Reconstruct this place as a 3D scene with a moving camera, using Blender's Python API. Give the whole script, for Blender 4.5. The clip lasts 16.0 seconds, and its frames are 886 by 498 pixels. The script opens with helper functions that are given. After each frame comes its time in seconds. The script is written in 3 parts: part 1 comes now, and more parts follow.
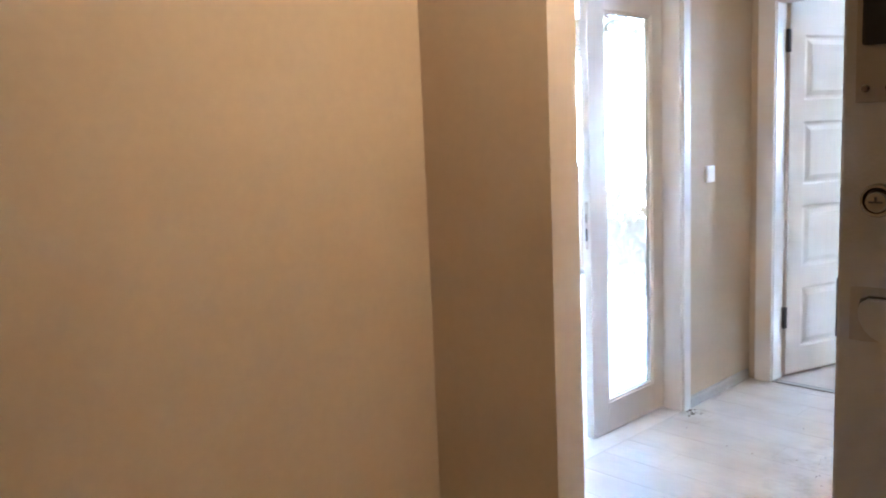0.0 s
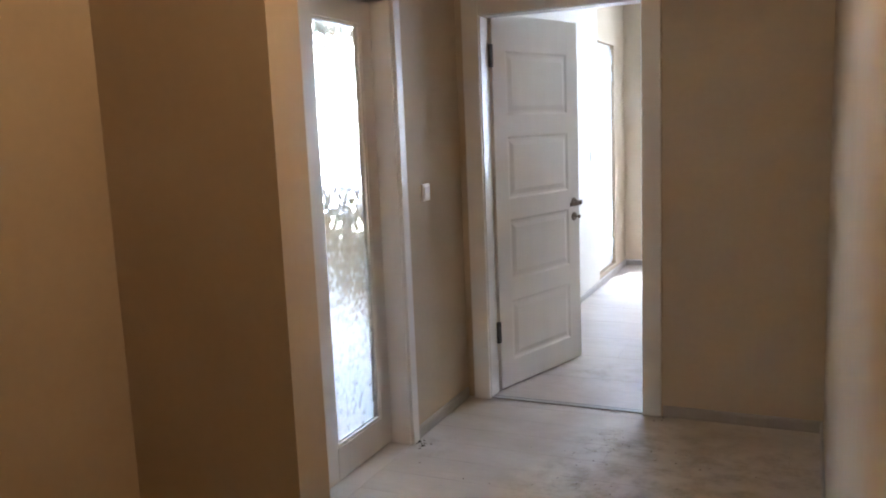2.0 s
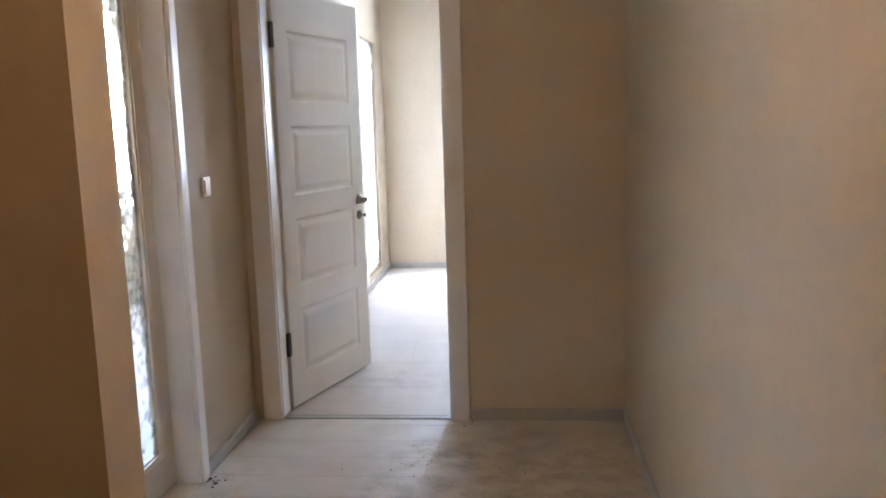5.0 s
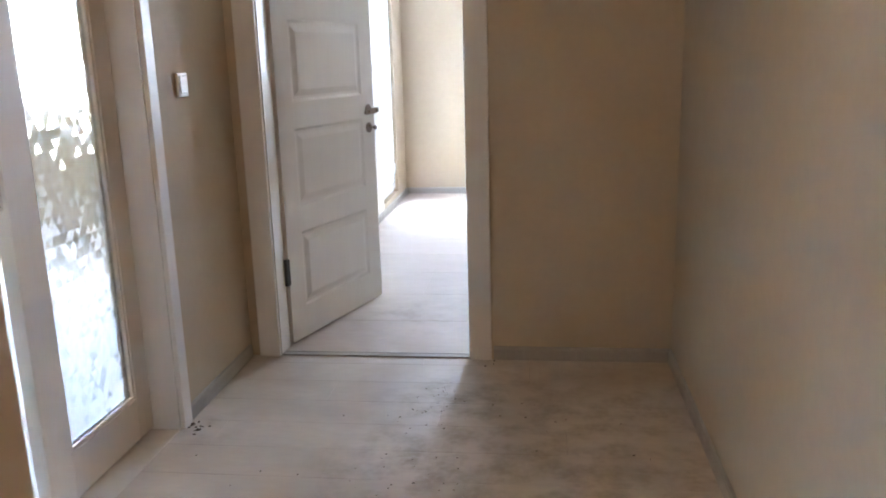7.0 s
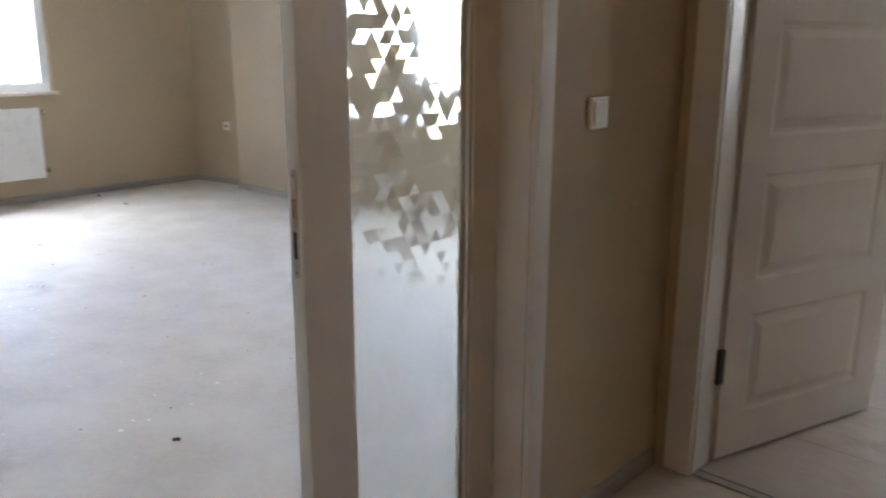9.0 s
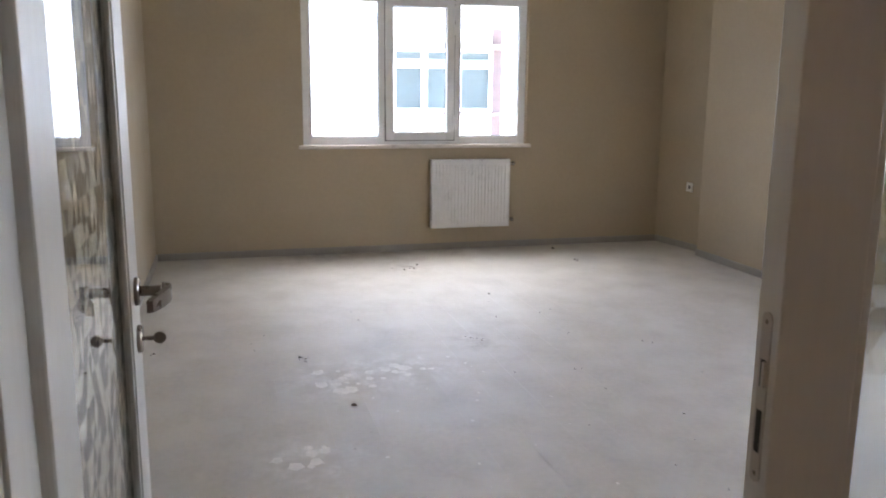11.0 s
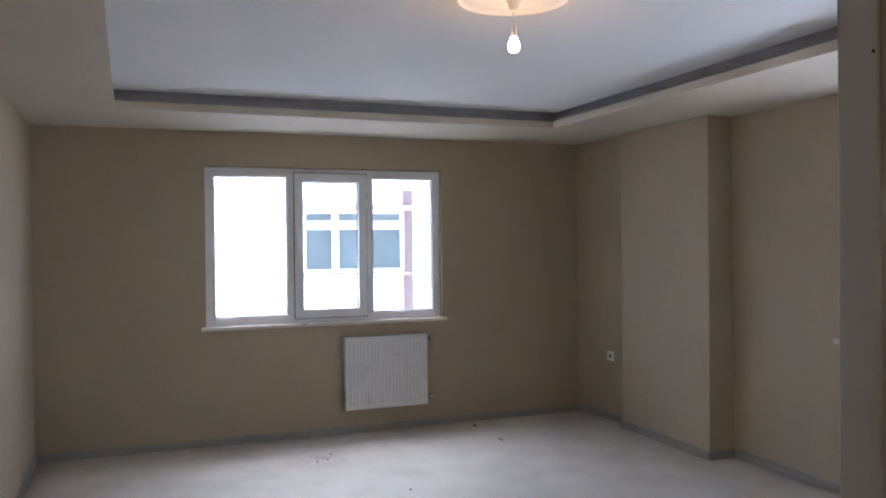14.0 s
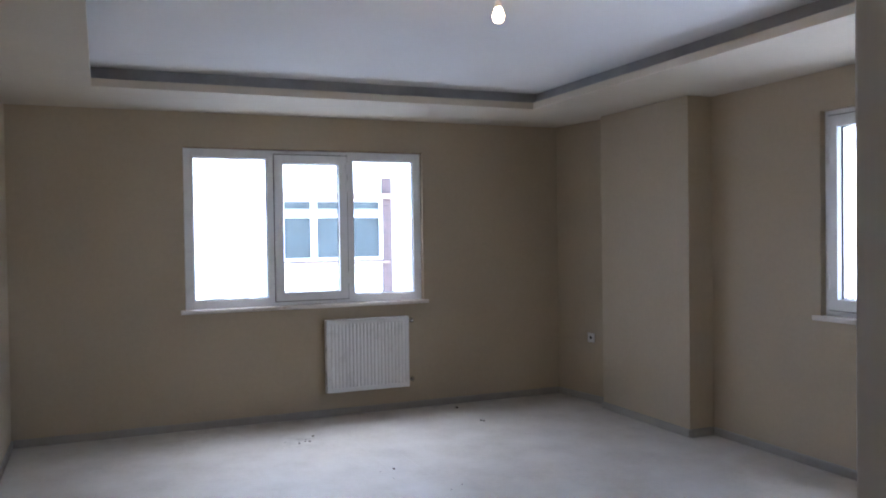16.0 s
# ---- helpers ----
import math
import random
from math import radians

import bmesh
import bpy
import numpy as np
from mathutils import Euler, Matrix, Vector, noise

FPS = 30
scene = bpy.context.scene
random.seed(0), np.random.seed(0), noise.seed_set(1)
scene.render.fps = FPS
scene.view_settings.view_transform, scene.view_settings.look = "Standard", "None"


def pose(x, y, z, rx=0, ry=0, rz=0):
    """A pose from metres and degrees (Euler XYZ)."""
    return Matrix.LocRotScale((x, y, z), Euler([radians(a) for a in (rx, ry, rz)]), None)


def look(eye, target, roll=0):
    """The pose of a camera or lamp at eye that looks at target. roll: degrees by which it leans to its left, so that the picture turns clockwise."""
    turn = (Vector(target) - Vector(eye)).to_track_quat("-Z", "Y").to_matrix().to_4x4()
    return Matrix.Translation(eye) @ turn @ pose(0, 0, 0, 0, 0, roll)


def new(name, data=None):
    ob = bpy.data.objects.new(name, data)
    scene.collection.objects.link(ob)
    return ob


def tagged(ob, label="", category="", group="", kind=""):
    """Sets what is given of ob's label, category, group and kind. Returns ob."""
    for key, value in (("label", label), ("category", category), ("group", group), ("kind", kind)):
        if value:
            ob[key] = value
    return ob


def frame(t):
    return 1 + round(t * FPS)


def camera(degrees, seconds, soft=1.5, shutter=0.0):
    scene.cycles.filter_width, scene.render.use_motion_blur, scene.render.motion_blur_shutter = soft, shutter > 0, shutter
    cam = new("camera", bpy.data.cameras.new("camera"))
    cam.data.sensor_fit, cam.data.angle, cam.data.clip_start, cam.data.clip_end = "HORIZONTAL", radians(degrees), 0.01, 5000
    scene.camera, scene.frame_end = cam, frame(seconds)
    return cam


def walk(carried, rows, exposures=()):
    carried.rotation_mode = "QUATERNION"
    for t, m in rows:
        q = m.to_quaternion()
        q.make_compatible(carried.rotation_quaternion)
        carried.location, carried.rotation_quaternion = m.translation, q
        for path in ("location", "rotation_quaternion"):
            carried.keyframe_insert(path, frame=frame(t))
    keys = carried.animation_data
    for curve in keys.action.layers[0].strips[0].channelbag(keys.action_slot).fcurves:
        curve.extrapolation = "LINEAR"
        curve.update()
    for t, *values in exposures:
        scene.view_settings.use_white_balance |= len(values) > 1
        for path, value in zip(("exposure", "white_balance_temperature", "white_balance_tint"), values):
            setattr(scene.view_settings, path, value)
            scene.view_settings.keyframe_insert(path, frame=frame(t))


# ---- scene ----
cam = camera(57.2, 16.0, soft=1.9, shutter=0.3)
PATH = [
    (0, (2.056, -4.294, 1.446), (0.62, -2.931, 1.163), -2.5),
    (0.5, (1.912, -4.21, 1.457), (0.637, -2.699, 1.154), -2.6),
    (1, (1.768, -4.063, 1.486), (0.651, -2.433, 1.175), -2.6),
    (1.5, (1.716, -4.021, 1.503), (0.767, -2.287, 1.195), -2.5),
    (2, (1.704, -4.019, 1.501), (0.886, -2.219, 1.199), -2.4),
    (2.5, (1.702, -3.992, 1.508), (0.956, -2.16, 1.21), -2.3),
    (3, (1.628, -3.958, 1.494), (0.963, -2.095, 1.197), -2.2),
    (3.5, (1.536, -3.943, 1.487), (1.083, -2.018, 1.188), -2.1),
    (4, (1.466, -3.917, 1.462), (1.193, -1.959, 1.16), -2.0),
    (4.2, (1.436, -3.876, 1.446), (1.198, -1.914, 1.144), -2.0),
    (6.3, (1.157, -3.578, 1.31), (0.988, -1.608, 1.013), -1.6),
    (6.5, (1.174, -3.536, 1.285), (0.99, -1.573, 0.95), -1.8),
    (7, (1.259, -3.24, 1.254), (1.019, -1.309, 0.792), -1.6),
    (7.5, (1.288, -2.977, 1.319), (0.872, -1.091, 0.797), -1.1),
    (8, (1.206, -2.722, 1.349), (0.494, -0.926, 0.831), -0.6),
    (8.5, (1.185, -2.502, 1.359), (0.155, -0.865, 0.85), -0.3),
    (9, (1.162, -2.283, 1.359), (-0.16, -0.867, 0.863), 0.2),
    (9.5, (1.088, -2.176, 1.345), (-0.492, -1.05, 0.858), 0.9),
    (10, (0.951, -2.096, 1.358), (-0.804, -1.273, 0.867), 0.8),
    (10.2, (0.902, -2.07, 1.355), (-0.901, -1.355, 0.866), 0.8),
    (12.3, (0.414, -1.857, 1.446), (-1.529, -1.477, 1.165), 0.0),
    (12.5, (0.387, -1.854, 1.458), (-1.558, -1.466, 1.201), -0.1),
    (13, (0.347, -1.848, 1.51), (-1.577, -1.352, 1.284), -0.4),
    (13.5, (0.364, -1.879, 1.563), (-1.522, -1.229, 1.412), -0.5),
    (14, (0.375, -1.891, 1.58), (-1.49, -1.168, 1.561), -0.6),
    (14.5, (0.385, -1.9, 1.584), (-1.469, -1.151, 1.637), -0.7),
    (15, (0.376, -1.911, 1.554), (-1.471, -1.148, 1.619), -0.7),
    (15.5, (0.364, -1.913, 1.527), (-1.482, -1.144, 1.564), -0.7),
    (16, (0.353, -1.917, 1.493), (-1.491, -1.143, 1.455), -0.8),
]
walk(cam, [(t, look(eye, target, roll)) for t, eye, target, roll in PATH],
     exposures=[(0.0, 7.0, 4900, 9), (0.5, 6.45, 5350, 10), (1.0, 5.95, 5500, 12), (2.0, 5.6, 5800, 13), (4.0, 5.7, 5900, 13), (6.5, 5.9, 5700, 13), (7.5, 5.3, 6050, 13), (8.2, 4.6, 6300, 12), (9.0, 4.56, 6700, 13),
                (9.5, 4.27, 7100, 14), (10.0, 4.12, 7350, 15), (12.5, 3.58, 6750, 19), (14.5, 3.35, 6400, 18), (16.0, 3.35, 6200, 18)])

# ---- light ----
world = bpy.data.worlds.new("sky")
scene.world = world
world.use_nodes = True
wn = world.node_tree.nodes
sky = wn.new("ShaderNodeTexSky")
sky.sky_type, sky.sun_disc = "NISHITA", False
sky.sun_elevation, sky.sun_rotation = radians(72), radians(270)
wn["Background"].inputs["Strength"].default_value = 0.205
world.node_tree.links.new(sky.outputs["Color"], wn["Background"].inputs["Color"])

sun = new("sun", bpy.data.lights.new("sun", "SUN"))
sun.data.energy, sun.data.angle, sun.data.color = 1.3, radians(80), (0.88, 0.95, 1.0)
sun.matrix_world = look((-7, 0.6, 20), (0, 0, 0))


def window_light(name, m, width, height, power, colour=(0.86, 0.93, 1.0)):
    """Daylight of the sky, in a window's opening."""
    ob = new(name, bpy.data.lights.new(name, "AREA"))
    ob.data.shape, ob.data.size, ob.data.size_y = "RECTANGLE", width, height
    ob.data.energy, ob.data.color = power, colour
    ob.matrix_world = m
    return ob


window_light("window_light", look((1.4, 4.38, 1.6), (1.25, 1.0, 0.5)), 0.78, 1.2, 1.7)


def bulb_light(name, place, power):
    ob = new(name, bpy.data.lights.new(name, "POINT"))
    ob.data.energy, ob.data.color, ob.data.shadow_soft_size = power, (1.0, 0.58, 0.255), 0.022
    ob.location = place
    return ob


bulb_light("bulb_light", (-2.64, -0.40, 2.39), 0.18)
bulb_light("bulb_light", (1.32, -2.7, 2.40), 0.23)


# ---- materials ----
def material(name, colour, rough=0.6, vary=0.08, scale=6.0, grain=60.0, bump=0.15, bump_scale=120.0, metal=0.0, stretch=(1, 1, 1), stain=None, stain_scale=1.2, stain_at=(0.5, 0.75), per_piece=0.0, spec=0.5, patches=()):
    """A painted or solid surface: two sizes of mottling, fine relief, optional stains and a change from piece to piece."""
    m = bpy.data.materials.new(name)
    m.use_nodes = True
    nt = m.node_tree
    n, l = nt.nodes, nt.links
    bsdf = n["Principled BSDF"]
    bsdf.inputs["Roughness"].default_value, bsdf.inputs["Metallic"].default_value = rough, metal
    bsdf.inputs["Specular IOR Level"].default_value = spec
    geo = n.new("ShaderNodeNewGeometry")
    mapping = n.new("ShaderNodeMapping")
    mapping.inputs["Scale"].default_value = stretch
    l.new(geo.outputs["Position"], mapping.inputs["Vector"])

    def field(size, detail=4.0, along=True):
        t = n.new("ShaderNodeTexNoise")
        t.inputs["Scale"].default_value, t.inputs["Detail"].default_value = size, detail
        l.new(mapping.outputs["Vector"] if along else geo.outputs["Position"], t.inputs["Vector"])
        return t.outputs["Fac"]

    def ramp(fac, a, b, lo, hi):
        r = n.new("ShaderNodeMapRange")
        l.new(fac, r.inputs["Value"])
        for key, v in (("From Min", a), ("From Max", b), ("To Min", lo), ("To Max", hi)):
            r.inputs[key].default_value = v
        return r.outputs["Result"]

    def times(a, b):
        t = n.new("ShaderNodeMath")
        t.operation = "MULTIPLY"
        l.new(a, t.inputs[0])
        l.new(b, t.inputs[1])
        return t.outputs[0]

    value = times(ramp(field(scale), 0.3, 0.7, 1 - vary, 1 + vary), ramp(field(grain), 0.3, 0.7, 1 - vary * 0.6, 1 + vary * 0.6))
    if per_piece:
        info = n.new("ShaderNodeObjectInfo")
        value = times(value, ramp(info.outputs["Random"], 0, 1, 1 - per_piece, 1 + per_piece))
    tint = n.new("ShaderNodeVectorMath")
    tint.operation = "SCALE"
    tint.inputs[0].default_value = colour
    l.new(value, tint.inputs["Scale"])
    out = tint.outputs["Vector"]
    if stain:
        mix = n.new("ShaderNodeMix")
        mix.data_type = "RGBA"
        l.new(ramp(field(stain_scale, 7.0, False), stain_at[0], stain_at[1], 0, 1), mix.inputs["Factor"])
        l.new(out, mix.inputs["A"])
        mix.inputs["B"].default_value = (*stain, 1)
        out = mix.outputs["Result"]
    for px, py, radius, tone, density in patches:
        away = n.new("ShaderNodeVectorMath")
        away.operation = "DISTANCE"
        l.new(geo.outputs["Position"], away.inputs[0])
        away.inputs[1].default_value = (px, py, 0)
        spread = times(ramp(away.outputs["Value"], 0.0, radius, 1, 0), ramp(field(9.0, 8.0, False), 0.42, 0.66, 0, 1))
        spread = times(spread, ramp(field(38.0, 6.0, False), 0.3, 0.6, 0.2, density))
        mix = n.new("ShaderNodeMix")
        mix.data_type = "RGBA"
        l.new(spread, mix.inputs["Factor"])
        l.new(out, mix.inputs["A"])
        mix.inputs["B"].default_value = (*tone, 1)
        out = mix.outputs["Result"]
    l.new(out, bsdf.inputs["Base Color"])
    l.new(ramp(field(scale * 3), 0.3, 0.7, max(rough - 0.08, 0.02), min(rough + 0.08, 1)), bsdf.inputs["Roughness"])
    if bump:
        b = n.new("ShaderNodeBump")
        b.inputs["Strength"].default_value, b.inputs["Distance"].default_value = bump, 0.004
        l.new(field(bump_scale), b.inputs["Height"])
        l.new(b.outputs["Normal"], bsdf.inputs["Normal"])
    return m


def glass(name, rough=0.0, colour=(0.97, 0.99, 0.98), ior=1.45):
    m = bpy.data.materials.new(name)
    m.use_nodes = True
    b = m.node_tree.nodes["Principled BSDF"]
    b.inputs["Base Color"].default_value = (*colour, 1)
    b.inputs["Roughness"].default_value, b.inputs["IOR"].default_value = rough, ior
    b.inputs["Transmission Weight"].default_value = 1.0
    return m


def prism_glass(name, angle, tilt=0.085, ribs=0.115, pitch=0.0017, rough=0.05):
    """Cast glass of which the face leans towards one angle and carries fine parallel ribs across it."""
    m = glass(name, rough, (0.84, 0.91, 0.92))
    n, l = m.node_tree.nodes, m.node_tree.links
    along = (math.cos(radians(angle)), math.cos(radians(angle)), math.sin(radians(angle)))
    geo = n.new("ShaderNodeNewGeometry")
    dot, lean, total, unit = (n.new("ShaderNodeVectorMath") for _ in range(4))
    dot.operation, lean.operation, total.operation, unit.operation = "DOT_PRODUCT", "SCALE", "ADD", "NORMALIZE"
    phase, wave, slope = (n.new("ShaderNodeMath") for _ in range(3))
    phase.operation, wave.operation, slope.operation = "MULTIPLY", "SINE", "MULTIPLY_ADD"
    phase.inputs[1].default_value = 2 * math.pi / pitch
    slope.inputs[1].default_value, slope.inputs[2].default_value = ribs, tilt
    dot.inputs[1].default_value = lean.inputs[0].default_value = along
    l.new(geo.outputs["Position"], dot.inputs[0])
    l.new(dot.outputs["Value"], phase.inputs[0])
    l.new(phase.outputs[0], wave.inputs[0])
    l.new(wave.outputs[0], slope.inputs[0])
    l.new(slope.outputs[0], lean.inputs["Scale"])
    l.new(geo.outputs["Normal"], total.inputs[0])
    l.new(lean.outputs["Vector"], total.inputs[1])
    l.new(total.outputs["Vector"], unit.inputs[0])
    l.new(unit.outputs["Vector"], n["Principled BSDF"].inputs["Normal"])
    return m


def glow(name, colour, strength):
    m = bpy.data.materials.new(name)
    m.use_nodes = True
    b = m.node_tree.nodes["Principled BSDF"]
    b.inputs["Base Color"].default_value = (*colour, 1)
    b.inputs["Emission Color"].default_value, b.inputs["Emission Strength"].default_value = (*colour, 1), strength
    return m


CREAM = material("cream_wall_paint", (0.462, 0.378, 0.268), 0.75, 0.035, 1.4, 30, 0.12, 220)
PALE_WALL = material("off_white_wall_paint", (0.62, 0.585, 0.52), 0.8, 0.03, 1.6, 40, 0.1, 200)
SOFFIT = material("cream_soffit_paint", (0.62, 0.55, 0.44), 0.8, 0.03, 1.6, 40, 0.1, 200)
CEILING = material("white_ceiling_paint", (0.85, 0.845, 0.83), 0.85, 0.02, 1.2, 40, 0.08, 200)
# Dark grey puts the shade behind the lip into the cove's colour.
COVE = material("shade_grey_cove", (0.33, 0.33, 0.335), 0.85, 0.08, 5, 60)
MUD_SHADE, DIRT_SHADE, PALE = (0.21, 0.165, 0.115), (0.30, 0.26, 0.205), (0.82, 0.80, 0.77)
# Patch at x = -6.1: grime and the shadow band along the window wall.
PLANK = material("dust_covered_laminate", (0.56, 0.525, 0.472), 0.55, 0.07, 3.2, 34, 0.05, 60, stain=(0.635, 0.605, 0.555), stain_scale=2.9, stain_at=(0.42, 0.75), per_piece=0.012,
                 patches=((-3.05, -1.44, 0.4, PALE, 1.0), (-3.15, -1.1, 0.35, PALE, 1.0), (-2.2, -1.7, 0.3, PALE, 0.9), (-3.5, -0.65, 0.25, MUD_SHADE, 0.5), (-5.5, -0.6, 0.3, MUD_SHADE, 0.6), (-1.6, -1.55, 0.2, MUD_SHADE, 0.5), (-6.1, -1.2, 0.8, MUD_SHADE, 0.35)))
# Broad browns past x = 1.2: dirt, plus the shade on the floor's right side.
PLANK_HALL = material("pale_grey_laminate", (0.52, 0.48, 0.43), 0.45, 0.07, 3.0, 40, 0.06, 60, stretch=(0.35, 1, 1), stain=(0.42, 0.37, 0.31), stain_scale=2.2, stain_at=(0.45, 0.75), per_piece=0.05,
                      patches=((0.92, -0.45, 0.32, MUD_SHADE, 0.8), (0.87, -0.95, 0.4, MUD_SHADE, 0.8), (1.25, -0.5, 0.35, MUD_SHADE, 0.35), (1.4, -1.0, 0.5, MUD_SHADE, 0.3), (0.1, -0.72, 0.18, MUD_SHADE, 0.7), (0.9, -1.6, 0.6, MUD_SHADE, 0.3), (1.45, -0.55, 0.9, DIRT_SHADE, 0.9), (1.3, -1.3, 0.9, DIRT_SHADE, 0.8)))
PLANK_B = material("pale_laminate", (0.43, 0.37, 0.315), 0.5, 0.06, 3.0, 40, 0.06, 60, stretch=(0.35, 1, 1), per_piece=0.05, patches=((0.6, 0.6, 0.5, MUD_SHADE, 0.5),))
JOINT = material("dark_joint", (0.24, 0.21, 0.18), 0.9)
WHITE = material("white_door_foil", (0.67, 0.645, 0.61), 0.38, 0.025, 2.0, 26, 0.10, 60, stretch=(5, 5, 0.35))
BASE = material("grey_foil_baseboard", (0.33, 0.31, 0.285), 0.4, 0.06, 4, 50, stain=(0.32, 0.30, 0.27), stain_scale=5, stain_at=(0.55, 0.8))
PVC = material("white_pvc", (0.80, 0.81, 0.82), 0.32, 0.02, 3, 40, 0.03)
MARBLE = material("pale_marble", (0.72, 0.66, 0.60), 0.35, 0.08, 7, 40, stain=(0.40, 0.30, 0.24), stain_scale=9, stain_at=(0.58, 0.75))
ENAMEL = material("white_radiator_enamel", (0.80, 0.80, 0.79), 0.3, 0.02, 3, 40, 0.02)
STEEL = material("brushed_nickel", (0.25, 0.21, 0.18), 0.3, 0.06, 12, 90, 0.04, metal=1.0)
CHROME = material("polished_chrome", (0.42, 0.40, 0.38), 0.15, 0.03, 12, 90, 0, metal=1.0)
PLATE = material("grey_metal_plate", (0.52, 0.47, 0.43), 0.4, 0.05, 9, 90, 0.04, metal=0.3)
BLACK = material("black_hinge_paint", (0.03, 0.03, 0.03), 0.45)
PLASTIC = material("white_plastic", (0.80, 0.79, 0.76), 0.35, 0.02, 4, 50, 0.02)
# Door coat lightened to make up for the dim landing.
GREY_DOOR = material("lightened_grey_door_coat", (0.66, 0.65, 0.64), 0.5, 0.04, 4, 90, 0.2, 320)
CLEAR = glass("window_glass")
PRISMS = [prism_glass("prism_glass", 30 + 60 * k) for k in range(6)]
BULB = glow("lit_bulb_glass", (1.0, 0.72, 0.42), 3)
PLASTER = material("white_facade_plaster", (0.82, 0.80, 0.76), 0.9, 0.03, 0.8, 20)
CLAD = material("brown_cladding", (0.11, 0.07, 0.065), 0.6, 0.1, 3, 30)
SILL_STONE = material("reddish_sill_stone", (0.30, 0.20, 0.16), 0.7, 0.08, 3, 30)
FAR_GLASS = material("dark_far_glass", (0.055, 0.075, 0.078), 0.35, 0.2, 0.8, 6, 0, spec=0.3)
BLIND = material("pale_blind", (0.3, 0.34, 0.36), 0.8, 0.05, 3, 30)
FOAM = material("brown_foam", (0.16, 0.09, 0.055), 0.9, 0.3, 30, 120)
GRIT = material("dark_grit", (0.07, 0.055, 0.045), 0.9)
PLANK_DUST = material("pale_plaster_smear", (0.80, 0.775, 0.73), 0.9, 0.1, 14, 90)


# ---- small builders ----
def box(bm, x0, y0, z0, x1, y1, z1, bevel=0.0):
    vs = [bm.verts.new(p) for p in ((x0, y0, z0), (x1, y0, z0), (x1, y1, z0), (x0, y1, z0), (x0, y0, z1), (x1, y0, z1), (x1, y1, z1), (x0, y1, z1))]
    fs = [bm.faces.new([vs[i] for i in f]) for f in ((3, 2, 1, 0), (4, 5, 6, 7), (0, 1, 5, 4), (1, 2, 6, 5), (2, 3, 7, 6), (3, 0, 4, 7))]
    if bevel:
        es = list({e for f in fs for e in f.edges})
        bmesh.ops.bevel(bm, geom=es, offset=bevel, segments=2, affect="EDGES", profile=0.6)
    return bm


def boxes(*rows, bevel=0.0):
    bm = bmesh.new()
    for r in rows:
        box(bm, *r, bevel=bevel)
    return bm


def lathe(rings, sides=32, centre=(0, 0, 0), axis="z"):
    """A turned shape from (radius, height) rings along an axis."""
    bm = bmesh.new()
    loops = []
    for r, h in rings:
        loop = []
        for k in range(sides):
            a = 2 * math.pi * k / sides
            p = (r * math.cos(a), r * math.sin(a), h)
            p = {"z": p, "y": (p[0], p[2], p[1]), "x": (p[2], p[0], p[1])}[axis]
            loop.append(bm.verts.new(Vector(p) + Vector(centre)))
        loops.append(loop)
    for a, b in zip(loops, loops[1:]):
        for k in range(sides):
            bm.faces.new((a[k], a[(k + 1) % sides], b[(k + 1) % sides], b[k]))
    bm.faces.new(loops[0][::-1])
    bm.faces.new(loops[-1])
    bmesh.ops.recalc_face_normals(bm, faces=bm.faces)
    return bm


def mesh_of(name, bm, mat, smooth=False):
    me = bpy.data.meshes.new(name)
    if smooth:
        for f in bm.faces:
            f.smooth = True
    bm.to_mesh(me)
    bm.free()
    me.materials.append(mat)
    if smooth:
        me.set_sharp_from_angle(angle=radians(35))
    return me


def part(name, bm, mat, parent, label="", smooth=False):
    ob = new(name, mesh_of(name, bm, mat, smooth))
    ob.parent = parent
    return tagged(ob, label)


def structure(name, bm, mat, label, category):
    return tagged(new(name, mesh_of(name, bm, mat)), label, category, kind="structure")


def thing(name, label, category, m=None, group="", kind=""):
    ob = new(name)
    ob.empty_display_size = 0.1
    if m is not None:
        ob.matrix_basis = m
    return tagged(ob, label, category, group, kind)


# ---- the shell ----
H = 2.62      # hall and bedroom ceiling
SOF = 2.455   # underside of the living room's dropped border
TOP = 2.587    # living room's raised ceiling
structure("wall_hall_living", boxes((-0.14, -2.215, 2.12, 0, -0.675, 2.75), (-0.14, -5.4, 0, 0.035, -2.442, 2.75), (-0.14, -2.442, 0, 0, -2.215, 2.75), (-0.14, -0.675, 0, 0, 3.12, 2.75),
          (-0.14, 3.12, 2.17, 0, 3.8, 2.75), (-0.14, 3.12, -0.05, 0, 3.8, 0.098), (-0.14, 3.8, 0, 0, 4.25, 2.75)), CREAM, "cream painted plaster wall with a wide doorway", "wall")
structure("wall_bedroom_left", boxes((0, 0.12, 0, 0.004, 3.115, 2.62)), PALE_WALL, "white painted bedroom wall beside the balcony door", "wall")
structure("wall_stub", boxes((0, -2.442, 0, 0.57, -2.31, 2.75)), CREAM, "short cream plaster wall end beside the glass doors", "wall")
structure("wall_hall_end", boxes((0, 0, 0, 0.075, 0.12, 2.75), (1.015, 0, 0, 2.2, 0.12, 2.75), (0.075, 0, 2.11, 1.015, 0.12, 2.75)), CREAM, "cream plaster wall with a bedroom doorway", "wall")
structure("wall_hall_right", boxes((1.79, -3.5, 0, 1.99, 0, 2.75)), CREAM, "plain cream plaster wall of the hall", "wall")
structure("wall_landing_side", boxes((1.99, -3.5, 0, 4.2, -3.36, 2.75)), CREAM, "cream plaster wall of the landing", "wall")
structure("wall_landing_end", boxes((4.2, -5.4, 0, 4.34, -3.36, 2.75)), CREAM, "cream plaster wall closing the landing", "wall")
